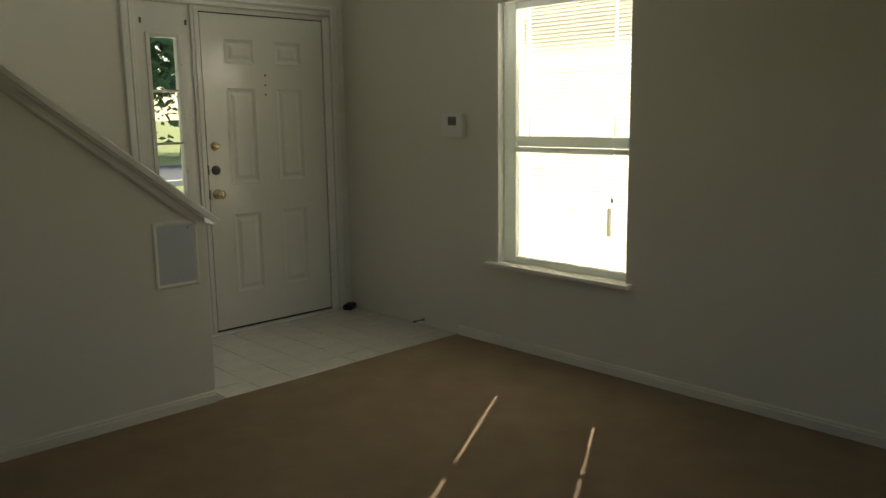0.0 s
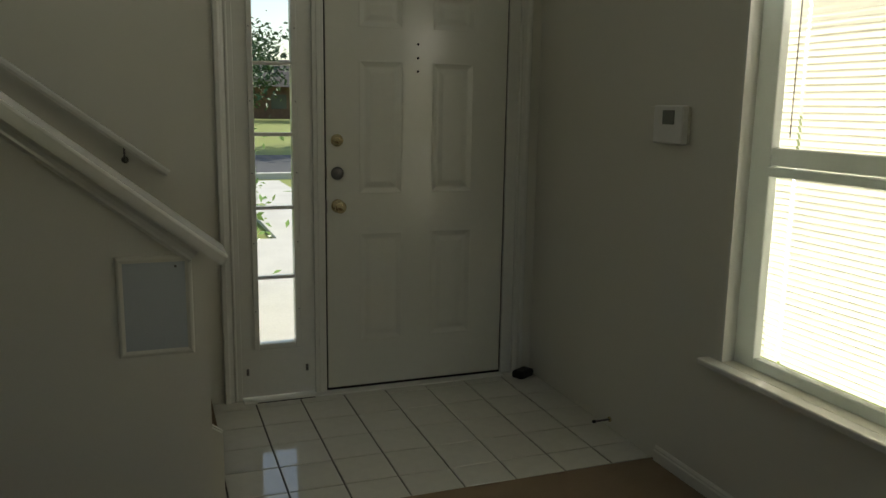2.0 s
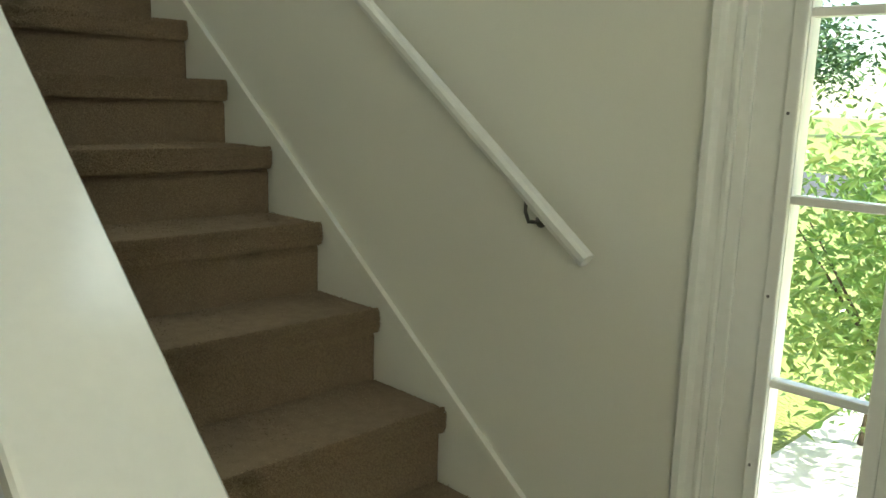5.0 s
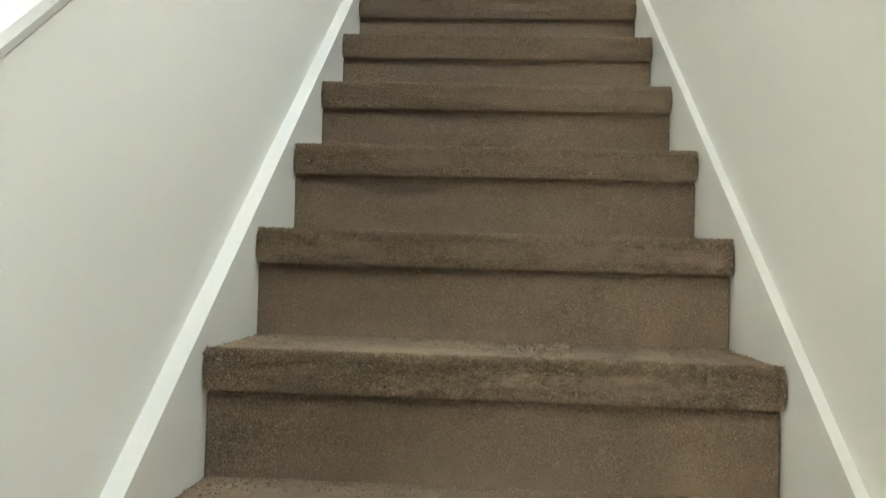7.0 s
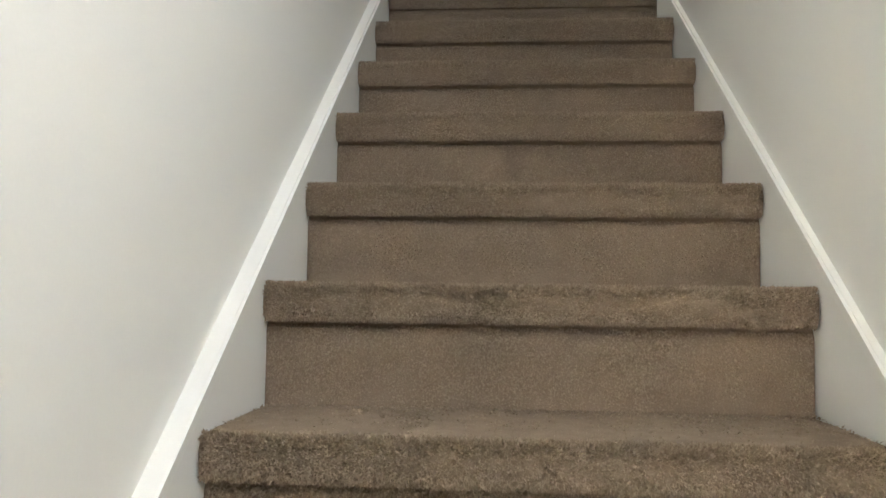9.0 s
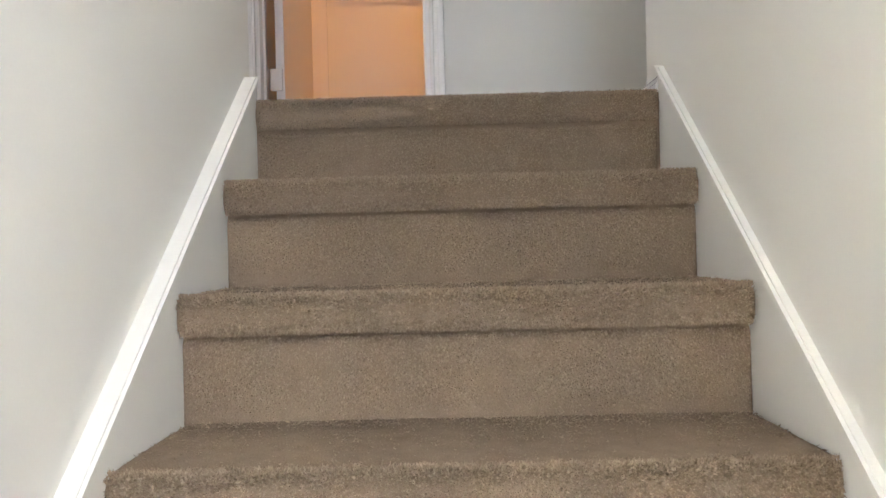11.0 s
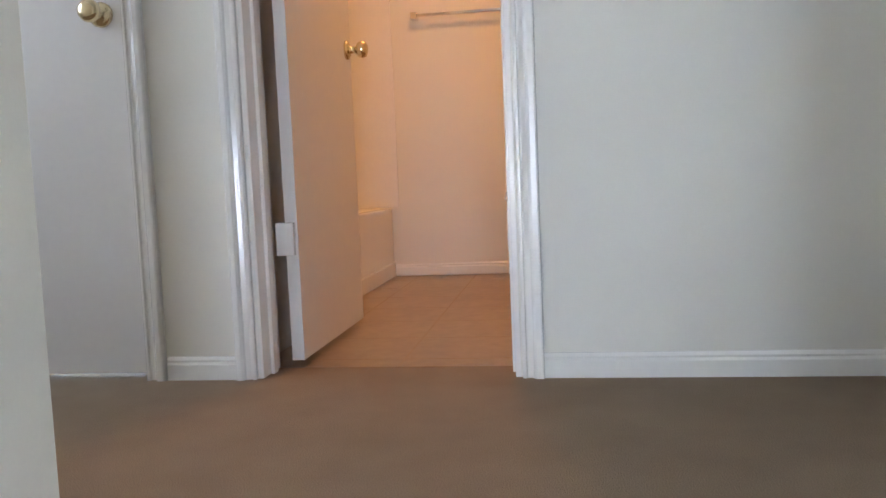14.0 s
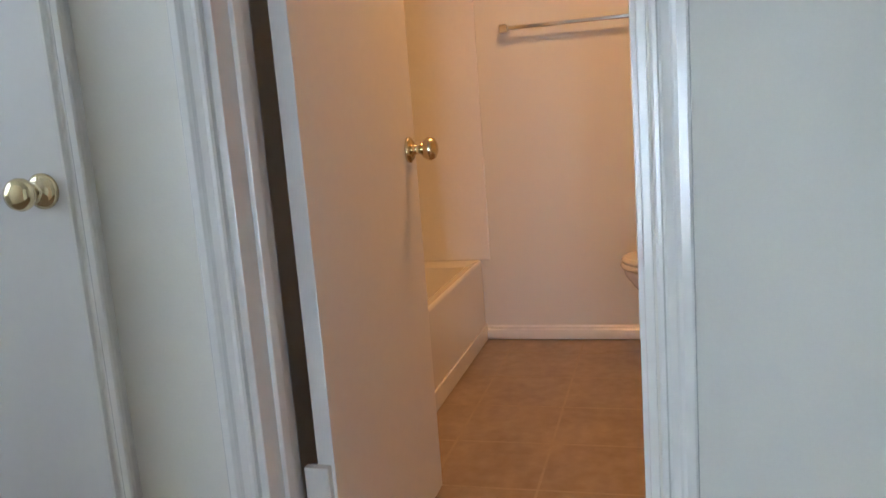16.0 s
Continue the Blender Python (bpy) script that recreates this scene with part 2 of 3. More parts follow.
setting("floor_4", box(XB, XH - 0.122, -2.12, 0.42, UP - 0.25, UP - 0.006), BATHFLOOR, "tan sheet-vinyl bathroom floor", "vinyl floor")
setting("ceiling_1", box(-5.2, XR, -7.2, YK, 2.44, 2.60), CEIL, "plain white living room ceiling", "ceiling")
setting("ceiling_2", box(-8.0, XR + 0.15, -3.2, 1.5, ROOF, ROOF + 0.15), CEIL, "plain white upstairs ceiling", "ceiling")
# the high opening is added to hold the stair lamp
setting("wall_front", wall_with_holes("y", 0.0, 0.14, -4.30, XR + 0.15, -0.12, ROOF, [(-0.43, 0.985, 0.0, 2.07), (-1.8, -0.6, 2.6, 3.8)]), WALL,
        "off-white painted front wall with the entrance", "wall")
# the opening above the entry is added for the end lamp
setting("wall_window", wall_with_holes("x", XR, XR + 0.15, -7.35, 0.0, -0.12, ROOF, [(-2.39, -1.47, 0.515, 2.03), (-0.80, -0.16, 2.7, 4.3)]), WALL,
        "off-white painted wall with one window", "wall")
# the rear opening is added for that fill lamp
setting("wall_rear", wall_with_holes("y", -7.35, -7.2, -5.35, XR, -0.12, 2.6, [(-3.1, -1.3, 0.75, 2.1)]), WALL, "off-white painted rear wall", "wall")
setting("wall_side", box(-5.35, -5.2, -7.2, YK, -0.12, 2.6), WALL, "off-white painted side wall", "wall")
kx = X1 - 0.03
CAPSLOPE = SLOPE + 0.044                # the half wall rises a little faster than the stairs
capz = lambda x: 0.915 + (-0.545 - x) * CAPSLOPE       # upper side of the knee wall's cap
kneetop = lambda x: capz(x) - 0.048
xk = -1.485                              # half wall ends in the full wall here, to fit the camera's view
setting("wall_knee", prism_xz([(kx, -0.1), (kx, kneetop(kx)), (xk, kneetop(xk)), (xk, 2.44), (-4.20, 2.44), (-4.20, UP - 0.26), (-5.2, UP - 0.26), (-5.2, -0.1)], YK, YI), WALL,
        "sloping half wall beside the stairs, painted off-white", "wall")
setting("wall_stair", box(-4.20, XR, YK, YI, 2.44, ROOF), WALL, "off-white wall above the stairs", "wall")
setting("wall_hall_left", box(-4.20, -4.05, -3.1, YK, UP - 0.25, ROOF), WALL, "off-white upstairs hall wall", "wall")
setting("wall_hall_right", box(-4.30, -4.18, 0.14, 1.3, UP - 0.25, ROOF), WALL, "off-white upstairs hall wall", "wall")
# opening added in the end wall for the hall lamp
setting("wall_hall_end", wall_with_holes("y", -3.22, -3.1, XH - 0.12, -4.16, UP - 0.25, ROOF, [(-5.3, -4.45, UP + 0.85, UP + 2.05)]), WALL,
        "off-white end wall of the hall", "wall")
setting("wall_hall_far", box(XH - 0.12, -4.18, 1.3, 1.42, UP - 0.25, ROOF), WALL, "off-white end wall of the hall", "wall")
BD0, BD1 = -1.230, -0.559          # bathroom opening
CD0, CD1 = -2.125, -1.538          # closet opening
setting("wall_doors", wall_with_holes("x", XH - 0.12, XH, -3.1, 1.3, UP - 0.02, ROOF, [(BD0, BD1, UP - 0.02, UP + 2.04), (CD0, CD1, UP - 0.02, UP + 2.04)]), WALL,
        "off-white hall wall with two doorways", "wall")
setting("wall_bath_far", box(XB - 0.12, XB, -2.24, 0.54, UP - 0.2, ROOF), WALL, "off-white bathroom wall with a towel bar", "wall")
setting("wall_bath_left", box(XB, -6.0, -2.24, -2.12, UP - 0.2, ROOF), WALL, "off-white bathroom wall behind the tub", "wall")
setting("wall_bath_right", box(XB, XH - 0.12, 0.42, 0.54, UP - 0.2, ROOF), WALL, "off-white bathroom wall", "wall")
setting("wall_bath_partition", box(-6.12, -6.0, -2.12, -1.30, UP - 0.2, ROOF), WALL, "off-white partition at the end of the tub", "wall")
setting("wall_closet", box(-6.0, XH - 0.12, -1.42, -1.30, UP - 0.2, ROOF), WALL, "off-white partition of the closet", "wall")
setting("ceiling_3", box(XB, XH - 0.12, -2.12, 0.42, UP + 2.42, UP + 2.5), CEIL, "plain white bathroom ceiling", "ceiling")


# mouldings
BASE = [(0, 0), (0.014, 0), (0.014, 0.040), (0.009, 0.046), (0.011, 0.052), (0.005, 0.060), (0, 0.060)]


def baseboard(p, q, out, z):
    p, q = Vector((*p, z)), Vector((*q, z))
    setting("baseboard", sweep(BASE, p, q - p, (*out, 0), (0, 0, 1)), TRIM if z else BEAD, "white painted baseboard with a moulded top", "baseboard")


baseboard((XR, YK - 0.02), (XR, -7.2), (-1, 0), 0)
baseboard((kx, YK), (-5.2, YK), (0, -1), 0)
baseboard((XH, -1.475), (XH, -1.27), (1, 0), UP)
baseboard((XH, -0.500), (XH, 1.3), (1, 0), UP)
baseboard((XH, -3.1), (XH, -2.19), (1, 0), UP)
baseboard((-4.20, YI), (-4.20, -3.1), (-1, 0), UP)
baseboard((-4.30, 0.0), (-4.30, 1.3), (-1, 0), UP)
baseboard((TOPX - 0.024, 0.0), (-4.314, 0.0), (0, -1), UP - 0.02)
baseboard((XB, -1.33), (XB, 0.42), (1, 0), UP)

CASE = [(0, 0), (0, 0.012), (0.004, 0.016), (0.010, 0.016), (0.013, 0.009), (0.017, 0.008), (0.030, 0.012), (0.034, 0.018), (0.040, 0.023), (0.054, 0.023), (0.058, 0.020), (0.060, 0.013), (0.060, 0)]


def casing(name, lo, hi, z0, z1, plane, axis, sign, w=1.0):
    """Three mouldings round an opening lo..hi in a wall plane; sign is the way they stand out."""
    t = thing(name, "white gloss moulded door casing", "door casing", kind="structure")
    sec = [(u * w, v) for u, v in CASE]
    out = Vector((sign, 0, 0)) if axis == "x" else Vector((0, sign, 0))
    run = Vector((0, 1, 0)) if axis == "x" else Vector((1, 0, 0))
    at = lambda a, z: (out * 0 + (Vector((plane, a, z)) if axis == "x" else Vector((a, plane, z))))
    part("side_trim", sweep(sec, at(lo, z0), (0, 0, z1 - z0 + 0.06 * w), -run, out), TRIM, t)
    part("side_trim", sweep(sec, at(hi, z0), (0, 0, z1 - z0 + 0.06 * w), run, out), TRIM, t)
    part("head_trim", sweep(sec, at(lo, z1), run * (hi - lo), (0, 0, 1), out), TRIM, t)
    return t


casing("trim_1", BD0 - 0.004, BD1 + 0.006, UP, UP + 2.045, XH, "x", 1, 0.88)
casing("trim_2", CD0, CD1 + 0.004, UP, UP + 2.045, XH, "x", 1, 0.88)
casing("trim_3", -0.425, 0.975, 0.0, 2.075, 0.0, "y", -1)

# bathroom door jamb
t = thing("door_jamb", "white painted door jamb with a stop", "door jamb", kind="structure")
part("jamb_side", box(XH - 0.125, XH + 0.002, BD0 - 0.002, BD0 + 0.012, UP, UP + 2.04, bevel=0.002), TRIM, t)
part("jamb_side", box(XH - 0.125, XH + 0.002, BD1 - 0.012, BD1 + 0.002, UP, UP + 2.04, bevel=0.002), TRIM, t)
part("jamb_head", box(XH - 0.125, XH + 0.002, BD0 + 0.012, BD1 - 0.012, UP + 2.026, UP + 2.042), TRIM, t)
part("door_stop", box(XH - 0.080, XH - 0.050, BD0 + 0.012, BD0 + 0.022, UP, UP + 2.026, bevel=0.002), TRIM, t)
part("door_stop", box(XH - 0.080, XH - 0.050, BD1 - 0.022, BD1 - 0.012, UP, UP + 2.026, bevel=0.002), TRIM, t)

# ---- stairs ----
stairs = thing("staircase", "straight flight of stairs covered in brown carpet", "stairs", kind="structure")


def step_mesh(width, seed, top=False):
    """One carpeted step: riser, rolled nosing and tread, with an uneven pile."""
    prof = [(0.017, -RISE - 0.012), (0.019, -RISE * 0.8), (0.019, -RISE * 0.6), (0.019, -0.082), (0.027, -0.0655), (0.006, -0.0620), (-0.006, -0.055),
            (-0.010, -0.042), (-0.010, -0.024), (-0.006, -0.010), (0.006, -0.003), (0.022, 0.0), (0.06, 0.001), (0.12, 0.0), (0.20, 0.0), (RUN + 0.065, -0.003)]
    if top:
        prof[-1] = (0.06, 0.0005)
        prof = prof[:12] + prof[-1:]
    segs = 110
    bm = bmesh.new()
    rows = []
    for k in range(segs + 1):
        y = width * k / segs
        row = []
        for j, (u, v) in enumerate(prof):
            n1 = noise.noise(Vector((y * 9, seed * 3.1, j * 0.15)))
            n2 = noise.noise(Vector((y * 70, seed * 7.7, j * 0.9)))
            d = 0.0014 * n1 + 0.0010 * n2
            ends = min(1.0, min(y, width - y) / 0.012)
            du = d + (0.006 * (1 - ends) if 4 < j < 12 else 0)
            row.append(bm.verts.new((-u - du * (1 if j < 11 else 0), y, v + (d if j >= 9 else 0) - (0.004 * (1 - ends) if j > 8 else 0))))
        rows.append(row)
    for a, b in zip(rows, rows[1:]):
        for j in range(len(prof) - 1):
            f = bm.faces.new((a[j], a[j + 1], b[j + 1], b[j]))
            f.smooth = True
    low = -RISE - 0.02
    for row in (rows[0], rows[-1]):
        e = bm.verts.new((row[-1].co.x, row[0].co.y, low))
        s = bm.verts.new((row[0].co.x, row[0].co.y, low))
        bm.faces.new([*row, e, s])
    bmesh.ops.recalc_face_normals(bm, faces=bm.faces)
    return bm


for i in range(1, STEPS + 1):
    st = part("step", step_mesh(-0.014 - YL - 0.012, i, i == STEPS), CARPET_SHADED, stairs)
    st.location = (X1 - RUN * (i - 1), YL + 0.012, RISE * i)


def pile_mesh(width, count, seed, back=RUN + 0.03):
    """Loose tufts standing out of the carpet on the nosing, the riser and the tread."""
    g = np.random.default_rng(seed)
    y = g.uniform(0.003, width - 0.003, count)
    w = g.random(count)
    a = g.uniform(-1.55, 1.5, count)
    zr = g.uniform(-RISE, -0.071, count)
    xt = g.uniform(0.004, back, count)
    zero, one = np.zeros(count), np.ones(count)
    nosing, riser = w < 0.36, (w >= 0.36) & (w < 0.88)
    p = np.where(nosing, [-0.009 + 0.018 * np.sqrt(np.abs(np.cos(a))), y, -0.031 + 0.031 * np.sin(a)], np.where(riser, [-0.0195 * one, y, zr], [-xt, y, -0.001 * one]))
    o = np.where(nosing, [np.cos(a), zero, np.sin(a)], np.where(riser, [one, zero, -0.7 * one], [0.95 * one, zero, 0.35 * one]))
    o = o / np.linalg.norm(o, axis=0) + g.normal(0, 1, (3, count)) * np.array([[0.35], [0.45], [0.35]])
    o[2] -= 0.12
    o /= np.linalg.norm(o, axis=0)
    side = np.cross(o.T, g.normal(0, 1, (count, 3)))
    side *= (g.uniform(0.0011, 0.0022, count) / np.linalg.norm(side, axis=1))[:, None]
    tip = p.T + o.T * np.where(riser, g.uniform(0.003, 0.0065, count), g.uniform(0.003, 0.0075, count))[:, None]
    co = np.stack([p.T - side, p.T + side, tip], axis=1).reshape(-1, 3)
    me = bpy.data.meshes.new("pile")
    me.from_pydata(co.tolist(), [], np.arange(count * 3).reshape(-1, 3).tolist())
    me.materials.append(PILE)
    return me


piles = [pile_mesh(-0.014 - YL - 0.012, 85000, 20 + k) for k in range(3)]
piles.append(pile_mesh(-0.014 - YL - 0.012, 85000, 31, 0.05))
for i in range(1, STEPS + 1):
    pl = tagged(new("carpet_pile", piles[3 if i == STEPS else i % 3]), "loose tufts of brown carpet", kind="stuff")
    pl.parent = stairs
    pl.location = (X1 - RUN * (i - 1), YL + 0.012, RISE * i)


def skirt(y0, y1, edge):
    t = thing("skirting_board", "white painted sloping skirting board beside the stairs", "skirting", kind="structure")
    hi, lo = 0.058, -0.36
    xa, xb = X1 + 0.012, TOPX - 0.004
    part("board", prism_xz([(xa, 0.0), (xa, nose(xa) + hi), (xb, nose(xb) + hi - 0.004), (xb, UP - 0.02), (xb, nose(xb) + lo), (-1.2, 0.0)], y0, y1), WALL, t)
    cap = [(xa + 0.006, 0.0), (xa + 0.006, nose(xa) + hi + 0.001), (xb - 0.012, nose(xb) + hi - 0.001), (xb + 0.002, nose(xb) + hi - 0.020), (xa - 0.010, nose(xa) + hi - 0.017), (xa - 0.010, 0.0)]
    part("top_bead", prism_xz(cap, (y0 + y1) / 2 + edge * (abs(y1 - y0) / 2 - 0.010), (y0 + y1) / 2 + edge * (abs(y1 - y0) / 2 + 0.006)), BEAD, t)


skirt(-0.012, 0.0, -1)
skirt(YI, YL + 0.012, 1)

# cap of the knee wall with its moulding
cap = thing("wall_cap", "white gloss cap board with a moulding on the half wall", "wall cap", kind="structure")
d = Vector((-1, 0, CAPSLOPE)).normalized()
n = Vector((CAPSLOPE, 0, 1)).normalized()
length = (-0.545 - xk) / -d.x
bm = sweep([(-0.035, -0.036), (-0.035, -0.008), (-0.030, -0.002), (-0.024, 0.0), (0.184 - 0.006, 0.0), (0.184, -0.008), (0.184, -0.020), (0.172, -0.036)], (-0.545, YK, 0.915), d * length, (0, 1, 0), n)
bmesh.ops.bevel(bm, geom=[e for e in bm.edges if all(v.co.x > -0.60 for v in e.verts)], offset=0.007, segments=3, affect="EDGES", profile=0.5)
part("cap_board", bm, CAPGLOSS, cap)
COVE = [(0, -0.036), (-0.026, -0.036), (-0.026, -0.044), (-0.018, -0.056), (-0.014, -0.070), (-0.014, -0.078), (-0.008, -0.088), (0, -0.088)]
part("moulding", sweep(COVE, Vector((kx + 0.004, YK, capz(kx + 0.004))), d * (length - 0.09), (0, 1, 0), n), TRIM, cap)

# handrail
rail = thing("handrail", "white painted wooden handrail on dark metal brackets", "handrail")
d = Vector((-1, 0, SLOPE)).normalized()
n = Vector((SLOPE, 0, 1)).normalized()
RS = [(-0.014, -0.019), (-0.019, -0.006), (-0.019, 0.008), (-0.012, 0.018), (0.012, 0.018), (0.019, 0.008), (0.019, -0.006), (0.014, -0.019)]
RS = [(u * 0.82, v * 0.82) for u, v in RS]
part("rail", sweep(RS, (-0.690, -0.058, 1.082), d * 4.1, (0, 1, 0), n), TRIM, rail)
for x in (-0.86, -2.1, -3.4):
    z = 1.085 + (-0.69 - x) * SLOPE
    m = pose(x, -0.001, z - 0.075, 90, 0, 0)
    part("bracket", join(lathe([(0.015, 0), (0.015, 0.003), (0.005, 0.006), (0.0042, 0.02)], m, 16), limb((x, -0.018, z - 0.076), (x, -0.046, z - 0.072), 0.0042, 0.0042),
                         limb((x, -0.045, z - 0.074), (x, -0.058, z - 0.050), 0.0042, 0.004), limb((x, -0.058, z - 0.052), (x, -0.058, z - 0.014), 0.004, 0.004)), STEEL, rail, "dark metal wall bracket")

# ---- entrance ----
unit = thing("door_frame", "white entrance frame with a mullion and threshold", "door frame", kind="structure")
part("mullion", box(-0.058, -0.004, -0.012, 0.10, 0.0, 2.075, bevel=0.004), TRIM, unit)
part("mullion_bead", box(-0.040, -0.022, -0.020, -0.012, 0.0, 2.07, bevel=0.003), TRIM, unit)
part("jamb", box(0.918, 0.985, 0.0, 0.13, 0.0, 2.075, bevel=0.004), TRIM, unit)
part("jamb", box(-0.435, -0.402, -0.004, 0.13, 0.0, 2.075, bevel=0.003), TRIM, unit)
part("head", box(-0.402, 0.918, 0.004, 0.13, 2.043, 2.08), TRIM, unit)
part("threshold", box(-0.402, 0.918, -0.05, 0.13, -0.004, 0.008, bevel=0.003), TRIM, unit)
# black strips put the shade of the gaps round the door into colour
part("gap_shade_strip", box(-0.004, 0.006, 0.012, 0.05, 0.02, 2.043), BLACK, unit, "dark strip for the shaded gap at the door's edge")
part("gap_shade_strip", box(0.908, 0.918, 0.012, 0.05, 0.02, 2.043), BLACK, unit, "dark strip for the shaded gap at the door's edge")
part("gap_shade_strip", box(0.006, 0.908, 0.012, 0.05, 2.036, 2.043), BLACK, unit, "dark strip for the shaded gap at the door's edge")
part("bottom_gap_strip", box(0.0, 0.914, 0.006, 0.05, 0.008, 0.020), BLACK, unit, "black strip for the shaded gap under the door")

door = thing("door_1", "closed white six-panel front door with brass knobs", "front door", (0.457, 0, 0))
PANELS = [(a, b, c, e) for a, b in ((0.160, 0.375), (0.520, 0.735)) for c, e in ((0.245, 0.780), (0.965, 1.585), (1.730, 1.890))]
bm = wall_with_holes("y", 0.0, 0.014, 0.006, 0.908, 0.022, 2.035, PANELS)
add_box(bm, 0.006, 0.908, 0.0145, 0.045, 0.022, 2.035)
part("slab", bm, DOOR, door)


def raised_panel(a, b, c, e):
    """A moulded frame sloping into the recess, with a raised field."""
    bm = bmesh.new()
    loops = []
    for inset, y in ((0.0, -0.0006), (0.006, -0.0016), (0.016, 0.0020), (0.028, 0.0062), (0.036, 0.0062), (0.056, 0.0012), (0.060, 0.0008)):
        loops.append([bm.verts.new(v) for v in ((a + inset, y, c + inset), (b - inset, y, c + inset), (b - inset, y, e - inset), (a + inset, y, e - inset))])
    for p, q in zip(loops, loops[1:]):
        for k in range(4):
            bm.faces.new((p[k], p[(k + 1) % 4], q[(k + 1) % 4], q[k]))
    bm.faces.new(loops[-1])
    bmesh.ops.recalc_face_normals(bm, faces=bm.faces)
    return bm


for p in PANELS:
    part("panel", raised_panel(*p), DOOR, door)
face = lambda x, z: pose(x, 0.0, z, 90, 0, 0)
part("deadbolt", lathe([(0.029, 0), (0.029, 0.006), (0.025, 0.012), (0.021, 0.014), (0.020, 0.024), (0.012, 0.028)], face(0.056, 1.218)), BRASS, door, "polished brass deadbolt")
part("turn_piece", box(0.034, 0.078, -0.042, -0.026, 1.212, 1.226, bevel=0.004), BRASS, door, "brass thumb turn")
part("lock_cover", lathe([(0.030, 0), (0.030, 0.008), (0.024, 0.015), (0.010, 0.018)], face(0.056, 1.066)), STEEL, door, "dull metal lock cover")
KNOB = [(0.032, 0), (0.032, 0.006), (0.024, 0.012), (0.012, 0.016), (0.012, 0.034), (0.022, 0.040), (0.028, 0.050), (0.029, 0.058), (0.025, 0.068), (0.014, 0.074), (0.005, 0.075)]
part("knob", lathe(KNOB, face(0.058, 0.913)), BRASS, door, "polished brass door knob")
for z in (1.665, 1.602, 1.540):
    part("screw_hole", lathe([(0.006, 0), (0.006, 0.0012), (0.002, 0.0014)], face(0.448, z), 12), BLACK, door, "small black hole")
for z in (1.072, 0.915):
    part("strike", box(-0.0045, 0.004, -0.016, -0.006, z - 0.03, z + 0.03), STEEL, door, "metal strike plate")

side = thing("window_1", "narrow sidelight window with five panes beside the front door", "sidelight window", (-0.235, 0, 0))
GL0, GL1, GZ0, GZ1 = -0.318, -0.150, 0.272, 1.872
bm = wall_with_holes("y", 0.004, 0.044, -0.402, -0.058, 0.016, 2.043, [(GL0, GL1, GZ0, GZ1)])
part("side_panel", bm, TRIM, side)
FR = 0.026
for a, b, c, e in ((GL0 - FR, GL0, GZ0 - FR, GZ1 + FR), (GL1, GL1 + FR, GZ0 - FR, GZ1 + FR), (GL0, GL1, GZ0 - FR, GZ0), (GL0, GL1, GZ1, GZ1 + FR)):
    part("glazing_frame", box(a, b, -0.008, 0.004, c, e, bevel=0.004), TRIM, side)
MZ = [0.587, 0.912, 1.245, 1.558]
for z in MZ:
    part("muntin", box(GL0, GL1, 0.002, 0.030, z - 0.008, z + 0.008, bevel=0.003), TRIM, side)
zz = [GZ0, *MZ, GZ1]
for z0, z1 in zip(zz, zz[1:]):
    g = part("pane", box(GL0, GL1, 0.014, 0.018, z0, z1), GLASS, side)
    g.visible_shadow = False
for x, z in ((-0.366, 1.966), (-0.084, 1.968), (-0.376, 0.142), (-0.098, 0.140)):
    part("clip", join(box(x - 0.006, x + 0.006, -0.004, 0.004, z - 0.018, z + 0.014, bevel=0.002), box(x - 0.003, x + 0.003, -0.010, -0.002, z - 0.004, z + 0.008)), STEEL, side, "small tarnished metal clip")
for k in range(5):
    for x in (GL0 - 0.016, GL1 + 0.016):
        z = GZ0 + 0.16 + 0.32 * k
        part("screw_hole", lathe([(0.003, 0), (0.003, 0.001)], pose(x, -0.008, z, 90, 0, 0), 8), STEEL, side)
# black strip in place of the shade below the side panel
part("gap", box(-0.34, -0.07, -0.0515, -0.050, 0.001, 0.005), BLACK, side, "black strip for the shaded gap under the panel")

# access grille on the knee wall
vent = thing("wall_grille", "flat grey return grille with a raised white rim", "wall grille", (-0.77, YK, 0.77))
V0, V1, W0, W1 = -0.876, -0.660, 0.612, 0.922
bm = bmesh.new()
loops = [[bm.verts.new(v) for v in ((V0 + q, YK - h, W0 + q), (V1 - q, YK - h, W0 + q), (V1 - q, YK - h, W1 - q), (V0 + q, YK - h, W1 - q))]
         for q, h in ((-0.003, 0.0), (0.0, 0.005), (0.004, 0.0065), (0.008, 0.007), (0.020, 0.004), (0.023, 0.0))]
for p, q in zip(loops, loops[1:]):
    for k in range(4):
        bm.faces.new((p[k], p[(k + 1) % 4], q[(k + 1) % 4], q[k]))
bmesh.ops.recalc_face_normals(bm, faces=bm.faces)
part("rim", bm, WALL, vent)
part("plate", box(V0 + 0.018, V1 - 0.018, YK - 0.0045, YK, W0 + 0.018, W1 - 0.018), GREY, vent, "blue-grey metal plate")
part("screw", lathe([(0.004, 0), (0.004, 0.002), (0.001, 0.003)], pose(V1 - 0.045, YK - 0.0045, W1 - 0.032, 90, 0, 0), 10), STEEL, vent)

# thermostat
th = thing("thermostat", "white plastic wall thermostat with a small grey display", "thermostat", (XR, -1.13, 1.33))
part("back_plate", box(XR - 0.006, XR, -1.215, -0.972, 1.262, 1.395, bevel=0.002), WALL, th, "wider painted back plate")
part("body", box(XR - 0.034, XR - 0.006, -1.213, -1.035, 1.258, 1.400, bevel=0.006), PLASTIC, th)
